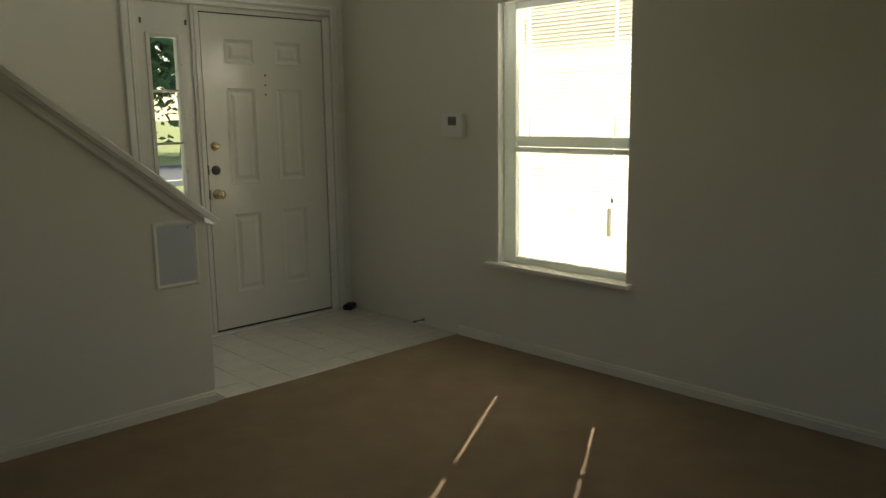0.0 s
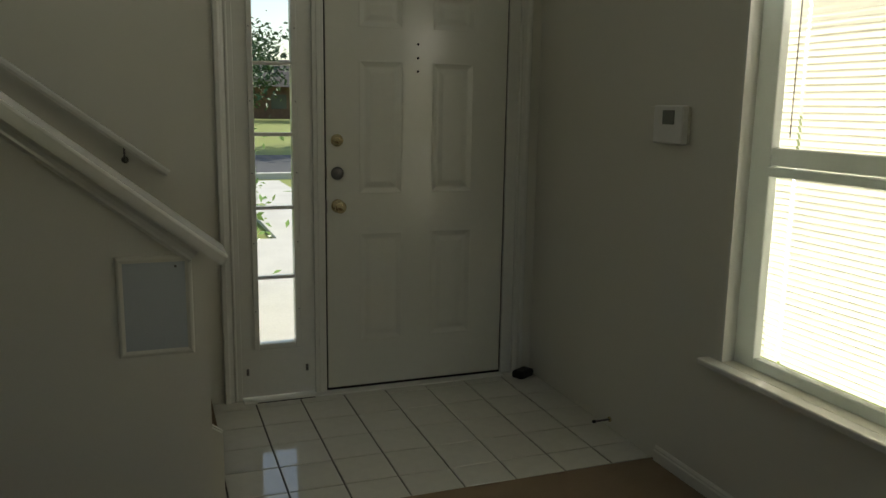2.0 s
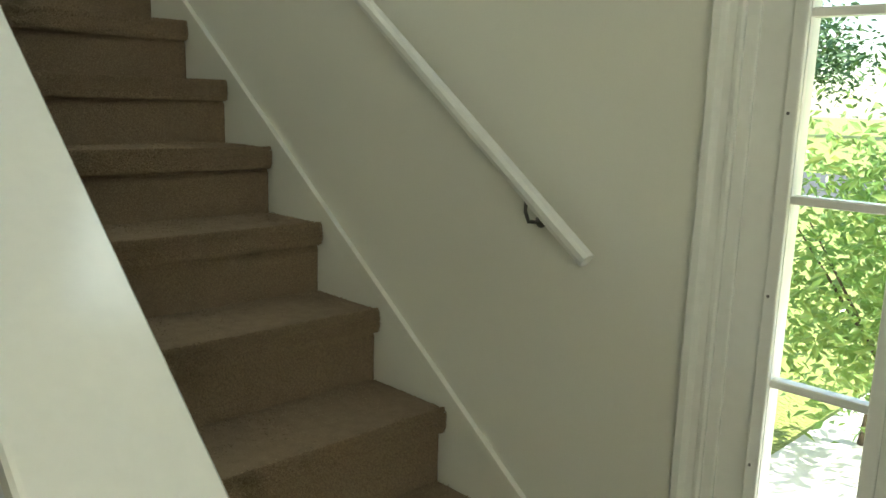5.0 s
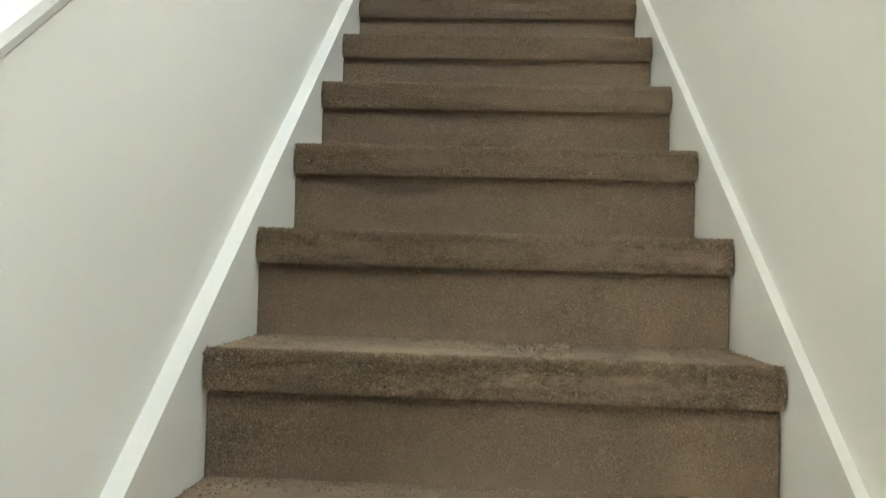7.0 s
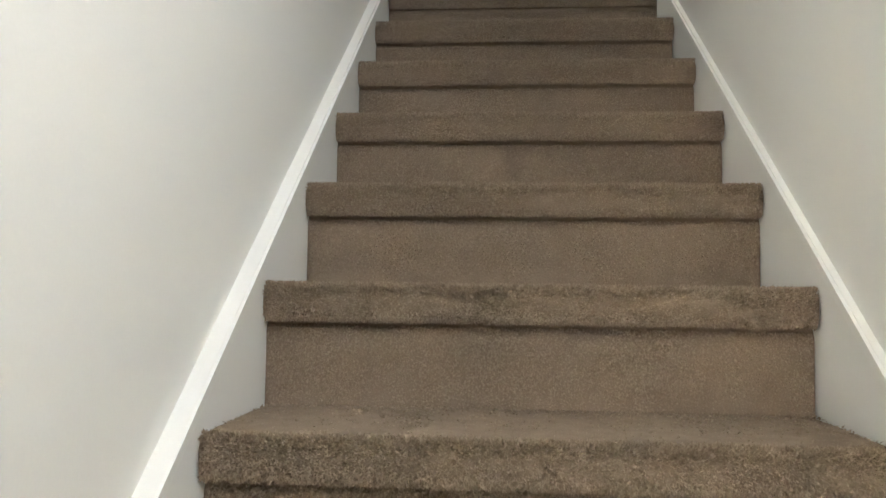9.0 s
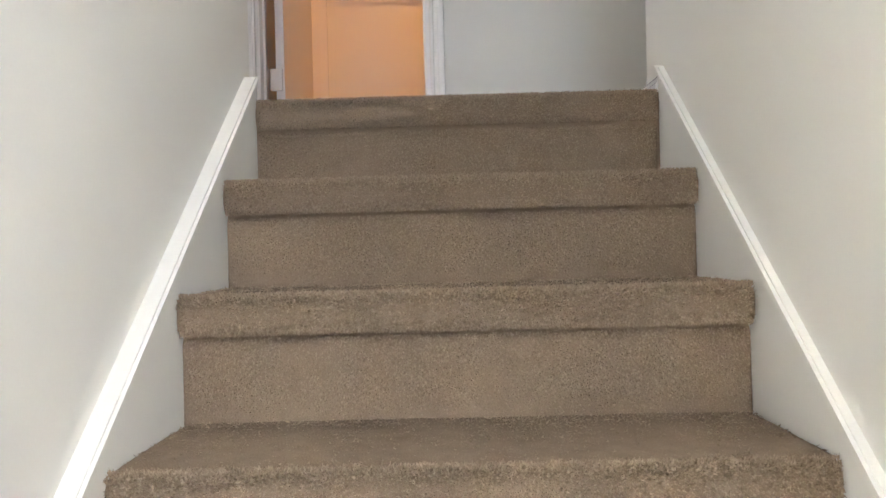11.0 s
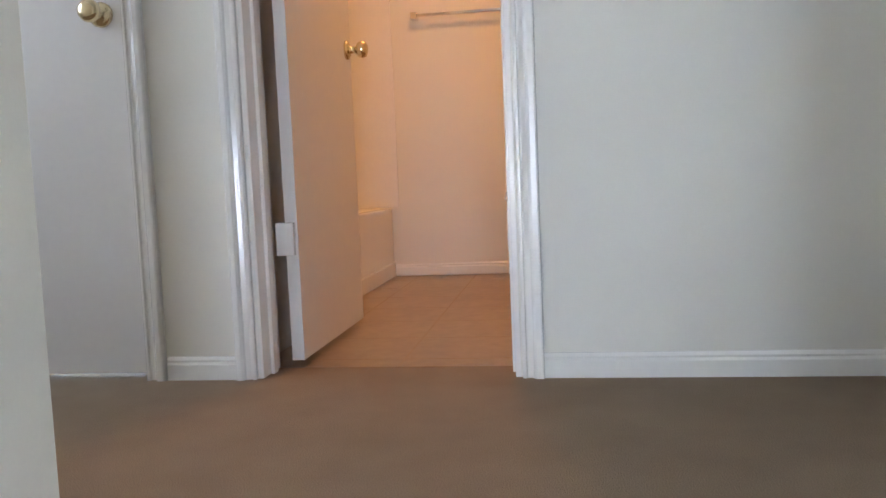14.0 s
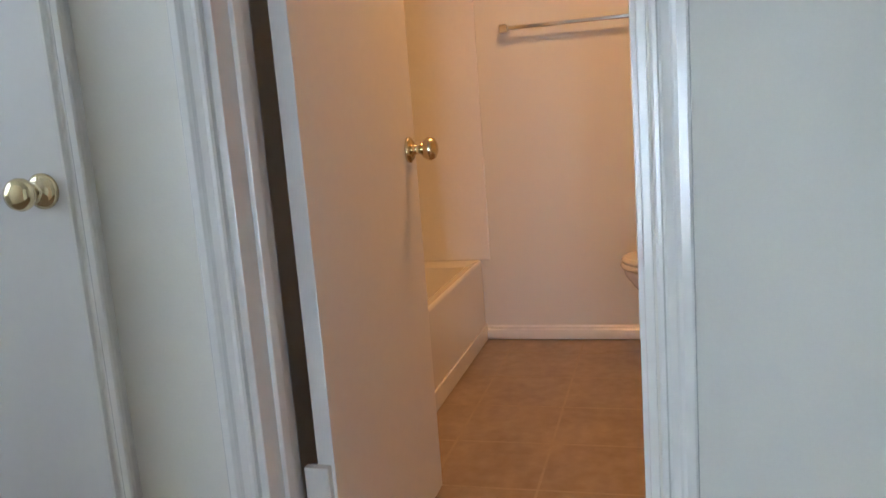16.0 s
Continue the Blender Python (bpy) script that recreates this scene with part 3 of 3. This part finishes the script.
part("display", box(XR - 0.0365, XR - 0.034, -1.165, -1.095, 1.330, 1.382), SCREEN, th, "grey display")

# front window
win = thing("window_2", "white vinyl single-hung window with a wooden sill", "window", (XR + 0.05, -1.93, 0.52))
WY0, WY1, WZ0, WZ1 = -2.39, -1.47, 0.515, 2.03
part("window_sill", box(XR - 0.050, XR + 0.07, WY0 - 0.030, WY1 + 0.062, WZ0 - 0.026, WZ0 - 0.001, bevel=0.006), TRIM, win)
for a, b in ((WY0, WY0 + 0.012), (WY1 - 0.012, WY1)):
    part("jamb_liner", box(XR + 0.0, XR + 0.15, a, b, WZ0, WZ1), TRIM, win)
part("head_liner", box(XR, XR + 0.15, WY0 + 0.012, WY1 - 0.012, WZ1 - 0.012, WZ1), TRIM, win)
FX0, FX1 = XR + 0.05, XR + 0.085
for a, b, c, e in ((WY0 + 0.012, WY0 + 0.045, WZ0, WZ1 - 0.012), (WY1 - 0.105, WY1 - 0.012, WZ0, WZ1 - 0.012), (WY0 + 0.045, WY1 - 0.105, WZ0, WZ0 + 0.04), (WY0 + 0.045, WY1 - 0.105, WZ1 - 0.05, WZ1 - 0.012)):
    part("window_frame", box(FX0, FX1, a, b, c, e, bevel=0.005), VINYL, win)
part("meeting_rail", box(FX0 - 0.008, FX1, WY0 + 0.045, WY1 - 0.105, 1.175, 1.205, bevel=0.004), VINYL, win)
part("meeting_rail", box(FX0 + 0.004, FX1, WY0 + 0.045, WY1 - 0.105, 1.209, 1.268, bevel=0.004), VINYL, win)
g = part("pane", box(XR + 0.136, XR + 0.140, WY0 + 0.012, WY1 - 0.012, WZ0, WZ1), GLASS, win)
g.visible_shadow = False

blind = thing("window_blind", "closed white mini blind lit by the sun", "window blind", (XR + 0.11, -1.93, WZ1))
part("head_rail", box(XR + 0.095, XR + 0.125, WY0 + 0.014, WY1 - 0.014, WZ1 - 0.045, WZ1 - 0.014, bevel=0.003), VINYL, blind)
LEAN = radians(66)
SLATSEC = [(-0.0125, -0.0003), (-0.006, 0.0012), (0, 0.0018), (0.006, 0.0012), (0.0125, -0.0003), (0.006, 0.0008), (0, 0.0013), (-0.006, 0.0008)]


def slat_mesh(end):
    """One curved slat with two cord gaps; end is where its window-side end stops."""
    return join(*[sweep(SLATSEC, (0, a, 0), (0, b - a, 0), (math.cos(LEAN), 0, -math.sin(LEAN)), (math.sin(LEAN), 0, math.cos(LEAN)))
                  for a, b in ((-0.432, -0.292), (-0.279, 0.298), (0.311, end)) if b > a + 0.004])


me = None
z = WZ1 - 0.055
while z > WZ0 + 0.03:
    if me is None:
        s0 = part("slat", slat_mesh(0.432), SLAT, blind)
        me = s0.data
    else:
        s0 = new("slat", me)
        s0.parent = blind
        s0.matrix_parent_inverse = blind.matrix_world.inverted()
    s0.location = (XR + 0.11, -1.93, z)
    z -= 0.0215
part("bottom_rail", box(XR + 0.100, XR + 0.120, WY0 + 0.03, WY1 - 0.03, WZ0 + 0.012, WZ0 + 0.024, bevel=0.003), VINYL, blind)
part("cord", lathe([(0.0012, 0), (0.0012, 0.35)], pose(XR + 0.042, WY0 + 0.135, 0.95), 6), VINYL, blind)
part("tilt_wand", lathe([(0.0022, 0), (0.0022, 0.62), (0.001, 0.63)], pose(XR + 0.094, WY1 - 0.135, 1.30), 6), STEEL, blind, "thin dark tilt wand")
part("tassel", lathe([(0.004, 0), (0.009, 0.004), (0.006, 0.030), (0.002, 0.034)], pose(XR + 0.042, WY0 + 0.135, 0.922), 10), STEEL, blind, "dark cord tassel")
part("wand_handle", lathe([(0.013, 0), (0.014, 0.004), (0.013, 0.14), (0.006, 0.150)], pose(XR + 0.040, WY0 + 0.150, 0.745), 10), SLAT, blind, "white cord weight")

# small things on the entry floor
stop = tagged(part("rubber_wedge", box(-0.055, 0.055, -0.035, 0.035, 0, 0.042, bevel=0.014), BLACK), "small dark lump of rubber lying by the door", "door wedge")
stop.location, stop.rotation_euler = (1.010, -0.085, 0.0), (0, 0, 0.5)
spr = thing("door_stop_spring", "small brass spring door stop near the floor", "door stop", (XR, -0.80, 0.035))
part("base", lathe([(0.012, 0), (0.012, 0.005), (0.006, 0.008)], pose(XR, -0.80, 0.035, 0, -90, 0), 12), BRASS, spr)
part("spring", lathe([(0.005, 0.0), (0.004, 0.07)], pose(XR - 0.006, -0.80, 0.035, 0, -90, 0), 10), STEEL, spr)
part("tip", lathe([(0.007, 0.0), (0.007, 0.012), (0.004, 0.015)], pose(XR - 0.074, -0.80, 0.035, 0, -90, 0), 10), BLACK, spr)

# ---- upstairs ----


def knob_thing(parent, x, y, z, rot):
    part("door_knob", lathe(KNOB, pose(x, y, z, *rot)), BRASS, parent, "polished brass door knob")


bd = thing("door_2", "open flat white bathroom door with a brass knob", "bathroom door", (-5.556, -1.18, UP))
DY0, DY1, DX0, DX1 = -1.186, -1.151, -6.235, -5.560
part("slab", box(DX0, DX1, DY0, DY1, UP + 0.018, UP + 2.025, bevel=0.002), FLATDOOR, bd)
knob_thing(bd, -6.175, DY1, UP + 0.945, (-90, 0, 0))
for z in (UP + 0.35, UP + 1.75):
    part("hinge", join(box(-5.562, -5.543, -1.207, -1.158, z - 0.044, z + 0.044, bevel=0.002), lathe([(0.006, 0), (0.006, 0.09)], pose(-5.556, -1.192, z - 0.045), 10)), TRIM, bd, "white painted hinge")

cd = thing("door_3", "closed flat white closet door with a brass knob", "closet door", (XH, -1.82, UP))
part("slab", box(XH - 0.050, XH - 0.012, CD0 + 0.003, CD1 - 0.003, UP + 0.014, UP + 2.03, bevel=0.002), FLATDOOR, cd)
knob_thing(cd, XH - 0.012, -1.600, UP + 0.948, (0, 90, 0))
part("latch", box(XH - 0.010, XH - 0.003, CD1 - 0.004, CD1 + 0.002, UP + 0.905, UP + 0.965), STEEL, cd)

# bathroom
tub = thing("bathtub", "white bathtub in a glossy alcove", "bathtub", (-6.9, -1.7, UP))
TY0, TY1, TX0, TX1, TZ = -2.118, -1.335, -7.698, -6.122, UP + 0.365
bm = box(TX0, TX1, TY0, TY1, UP - 0.004, TZ, bevel=0.012)
top = max(bm.faces, key=lambda f: (round(f.calc_center_median().z, 4), f.calc_area()))
r = bmesh.ops.inset_region(bm, faces=[top], thickness=0.075)
for v in top.verts:
    v.co.z -= 0.02
r = bmesh.ops.extrude_face_region(bm, geom=[top])
for v in [e for e in r["geom"] if isinstance(e, bmesh.types.BMVert)]:
    v.co.z -= 0.29
    v.co.x += 0.06 * (1 if v.co.x < -6.9 else -1)
    v.co.y += 0.05 * (1 if v.co.y < -1.7 else -1)
bmesh.ops.delete(bm, geom=[top], context="FACES")
part("basin", bm, ENAMEL, tub)
part("apron_trim", box(TX0, TX1, TY1, TY1 + 0.008, UP - 0.004, UP + 0.07, bevel=0.003), ENAMEL, tub)
part("surround", box(XB, XB + 0.012, TY0, TY1 + 0.04, TZ, UP + 1.95, bevel=0.004), ENAMEL, tub, "glossy white surround panel")
part("surround", box(XB + 0.012, TX1, TY0 - 0.002, TY0 + 0.012, TZ, UP + 1.95, bevel=0.004), ENAMEL, tub, "glossy white surround panel")

bar = thing("towel_bar", "chrome towel bar on square posts", "towel bar", (XB, -0.85, UP + 1.35))
for y in (-1.165, -0.555):
    part("post", box(XB, XB + 0.066, y - 0.018, y + 0.018, UP + 1.334, UP + 1.370, bevel=0.005), CHROME, bar)
part("bar", box(XB + 0.046, XB + 0.062, -1.148, -0.572, UP + 1.344, UP + 1.360, bevel=0.003), CHROME, bar)

toilet = thing("toilet", "white toilet with its lid down", "toilet", (-7.33, -0.3, UP))
TX = -7.36


def oval(layers, cx, cy):
    bm = bmesh.new()
    rings = []
    for a, b, oy, z in layers:
        rings.append([bm.verts.new((cx + a * math.cos(t), cy + oy + b * math.sin(t) * (1.12 if math.sin(t) < 0 else 0.9), z)) for t in (2 * math.pi * k / 32 for k in range(32))])
    for p, q in zip(rings, rings[1:]):
        for k in range(32):
            bm.faces.new((p[k], p[(k + 1) % 32], q[(k + 1) % 32], q[k]))
    bm.faces.new(list(reversed(rings[0])))
    bm.faces.new(rings[-1])
    bmesh.ops.recalc_face_normals(bm, faces=bm.faces)
    for f in bm.faces:
        f.smooth = len(f.verts) == 4
    return bm


part("bowl", oval([(0.11, 0.20, 0.08, UP - 0.006), (0.105, 0.19, 0.08, UP + 0.06), (0.10, 0.17, 0.07, UP + 0.17), (0.14, 0.20, 0.03, UP + 0.27), (0.18, 0.235, 0, UP + 0.36), (0.185, 0.24, 0, UP + 0.385)], TX, -0.43), ENAMEL, toilet)
part("seat", oval([(0.185, 0.245, 0, UP + 0.388), (0.190, 0.25, 0, UP + 0.396), (0.186, 0.246, 0, UP + 0.408)], TX, -0.43), ENAMEL, toilet)
part("lid", oval([(0.182, 0.242, 0, UP + 0.410), (0.186, 0.246, 0, UP + 0.420), (0.176, 0.236, 0, UP + 0.432)], TX, -0.43), ENAMEL, toilet)
part("tank", box(TX - 0.23, TX + 0.23, 0.20, 0.40, UP + 0.36, UP + 0.74, bevel=0.02), ENAMEL, toilet)
part("tank_base", box(TX - 0.10, TX + 0.10, -0.15, 0.34, UP - 0.006, UP + 0.38, bevel=0.03), ENAMEL, toilet)

lampfix = thing("ceiling_light", "round frosted bathroom ceiling light", "ceiling light", (-6.6, -0.75, UP + 2.4))
part("base", lathe([(0.15, 0), (0.15, 0.03), (0.13, 0.05)], pose(-6.6, -0.75, UP + 2.37), 32), CHROME, lampfix)

# faint squares pressed into the vinyl
fl = bpy.data.objects["floor_4"]
bm = bmesh.new()
for k in range(6):
    add_box(bm, XB + 0.02, XH - 0.13, -1.20 + 0.305 * k - 0.004, -1.20 + 0.305 * k + 0.004, UP - 0.007, UP - 0.0056)
for k in range(7):
    add_box(bm, XB + 0.2 + 0.305 * k - 0.004, XB + 0.2 + 0.305 * k + 0.004, -1.33, 0.40, UP - 0.007, UP - 0.0055)
part("pattern_line", bm, SEAM, fl)

# high opening and its cover, added for the unseen stair lamp
shade = thing("stair_light_opening", "unseen opening added over the door to light the stairs, with a white shade", "window", (-1.2, 0.1, 2.6))
part("added_shade", box(-1.8, -0.6, 0.118, 0.121, 2.6, 3.8), SLAT, shade)
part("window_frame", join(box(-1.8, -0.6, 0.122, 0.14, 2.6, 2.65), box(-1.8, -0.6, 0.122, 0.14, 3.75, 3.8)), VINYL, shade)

# cover for the added hall opening, out of view
shade = thing("hall_light_opening", "unseen hall opening added for a fill lamp, with a white shade", "window", (-4.87, -3.2, UP + 0.85))
part("added_shade", box(-5.3, -4.45, -3.201, -3.198, UP + 0.85, UP + 2.05), SLAT, shade)
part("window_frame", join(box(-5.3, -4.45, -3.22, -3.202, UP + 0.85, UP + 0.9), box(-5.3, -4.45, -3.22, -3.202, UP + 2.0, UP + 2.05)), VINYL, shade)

# opening and cover added high in the end wall for its lamp
shade = thing("end_light_opening", "unseen high opening added to light the stairwell, with a white shade", "window", (XR + 0.12, -0.48, 2.7))
part("added_shade", box(XR + 0.128, XR + 0.131, -0.80, -0.16, 2.7, 4.3), SLAT, shade)
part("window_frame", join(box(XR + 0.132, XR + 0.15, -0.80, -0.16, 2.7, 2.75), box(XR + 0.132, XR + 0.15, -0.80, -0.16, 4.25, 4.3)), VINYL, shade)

# ---- outside ----
# unseen slab, added to block the sun from the sidelight and stairs
setting("sun_blocker", box(-3.2, 4.0, 0.16, 1.6, 2.45, 2.60), CEIL, "unseen flat slab added to keep sun off the entrance", "porch roof")
setting("pavement", box(-6.0, 1.6, 0.16, 1.75, -0.172, -0.10), CONCRETE, "pale concrete walk along the house", "path")
setting("pavement_landing", box(-1.1, 1.6, 1.75, 5.2, -0.172, -0.11), CONCRETE, "pale concrete landing of the front walk", "path")
setting("pavement_walk", box(0.55, 1.6, 5.2, 12.0, -0.172, -0.12), CONCRETE, "pale concrete front walk", "path")
setting("road", box(-110, 150, 13.0, 20.0, -0.172, -0.150), ASPHALT, "grey asphalt street", "road")
setting("kerb", box(-110, 150, 12.75, 13.0, -0.172, -0.05), CONCRETE, "pale concrete kerb", "kerb")


def leaves(bm, center, radii, count, size, rng):
    """Small folded leaves scattered through clumps, leaving gaps."""
    c, r = Vector(center), Vector(radii)
    clumps = []
    for k in range(max(6, count // 90)):
        v = Vector((rng.gauss(0, 1), rng.gauss(0, 1), rng.gauss(0, 1))).normalized() * rng.uniform(0.45, 1.0)
        clumps.append(Vector((c.x + v.x * r.x, c.y + v.y * r.y, c.z + v.z * r.z)))
    spread = min(radii) * 0.33
    for k in range(count):
        p = rng.choice(clumps) + Vector((rng.gauss(0, spread), rng.gauss(0, spread), rng.gauss(0, spread)))
        q = Euler((rng.uniform(-1.2, 1.2), rng.uniform(-1.2, 1.2), rng.uniform(0, 6.28))).to_matrix()
        s = size * rng.uniform(0.6, 1.3)
        pts = [bm.verts.new(p + q @ Vector(w)) for w in ((0, -s, 0), (s * 0.42, 0, s * 0.15), (0, s, 0), (-s * 0.42, 0, s * 0.15))]
        bm.faces.new((pts[0], pts[1], pts[2]))
        bm.faces.new((pts[0], pts[2], pts[3]))


rng = random.Random(4)


def plant(name, label, category, at, h, radii, count, size, mat, trunk, stem):
    t = thing(name, label, category, at, "trees across the street" if name == "tree" else "")
    x, y, z = at
    bms = [limb((x, y, z), (x + 0.03 * h, y, z + h * stem), trunk, trunk * 0.6)]
    for k in range(5):
        a = 2 * math.pi * k / 5 + 0.4
        bms.append(limb((x + 0.03 * h, y, z + h * stem * 0.9), (x + radii[0] * 0.6 * math.cos(a), y + radii[1] * 0.6 * math.sin(a), z + h * 0.75), trunk * 0.5, trunk * 0.15))
    part("trunk", join(*bms), BARK, t)
    bm = bmesh.new()
    leaves(bm, (x, y, z + h * 0.62), radii, count, size, rng)
    part("crown", bm, mat, t)


plant("shrub", "leafy green and yellow shrub close to the house", "shrub", (-0.88, 2.45, -0.17), 1.45, (0.82, 0.45, 0.66), 5600, 0.034, LEAF, 0.022, 0.35)
plant("hedge_bush", "low clipped green bush beside the walk", "bush", (0.05, 6.1, -0.17), 0.9, (0.55, 0.55, 0.36), 1500, 0.045, LEAF, 0.02, 0.3)
for x, y, h, r in ((12.0, 25.0, 8.5, 4.0), (18.0, 28.0, 9.0, 4.4), (15.0, 62.0, 8.0, 5.0), (6.0, 66.0, 7.5, 5.0), (-3.0, 64.0, 8.0, 5.0), (-12.0, 60.0, 8.5, 5.0), (24.0, 64.0, 9.0, 5.5), (-22.0, 50.0, 9.0, 5.0)):
    plant("tree", "large leafy green shade tree across the street", "tree", (x, y, -0.17), h, (r, r, h * 0.36), 3600, 0.26, FARLEAF, 0.22, 0.4)
house = thing("house", "single-storey brick house across the street", "house", (12, 75, -0.17))
part("wall", box(3, 21, 71, 79, -0.17, 2.7), BRICK, house)
part("roof", sweep([(-0.6, 0), (8.6, 0), (4.0, 2.6)], (2.5, 71, 2.7), (19, 0, 0), (0, 1, 0), (0, 0, 1)), SHINGLE, house)
for x in (6.0, 10.0, 16.0):
    part("window", box(x, x + 1.4, 70.95, 71.0, 0.7, 2.0), SCREEN, house)

# ---- entry tiles, one by one ----
tiles = bpy.data.objects["floor_2"]
TS = 0.2085
xs = [-0.656, *[-0.558 + TS * k for k in range(8)], XR]
ys = [YK, -0.962, -0.749, -0.536, -0.323, -0.110, 0.0]
shared = {}
for x0, x1 in zip(xs, xs[1:]):
    for y0, y1 in zip(ys, ys[1:]):
        w, h = round(x1 - x0 - 0.006, 4), round(y1 - y0 - 0.006, 4)
        if (w, h) not in shared:
            bm = box(-w / 2, w / 2, -h / 2, h / 2, -0.006, 0.002)
            bmesh.ops.bevel(bm, geom=[e for e in bm.edges if all(v.co.z > 0 for v in e.verts)], offset=0.0018, segments=1, affect="EDGES")
            me = bpy.data.meshes.new("tile")
            bm.to_mesh(me)
            bm.free()
            me.materials.append(TILE)
            shared[(w, h)] = me
        tl = new("tile", shared[(w, h)])
        tl.location = ((x0 + x1) / 2, (y0 + y1) / 2, rng.uniform(-0.0006, 0.0004))
        tl.rotation_euler = (rng.uniform(-0.002, 0.002), rng.uniform(-0.002, 0.002), 0)
        tl.parent = tiles
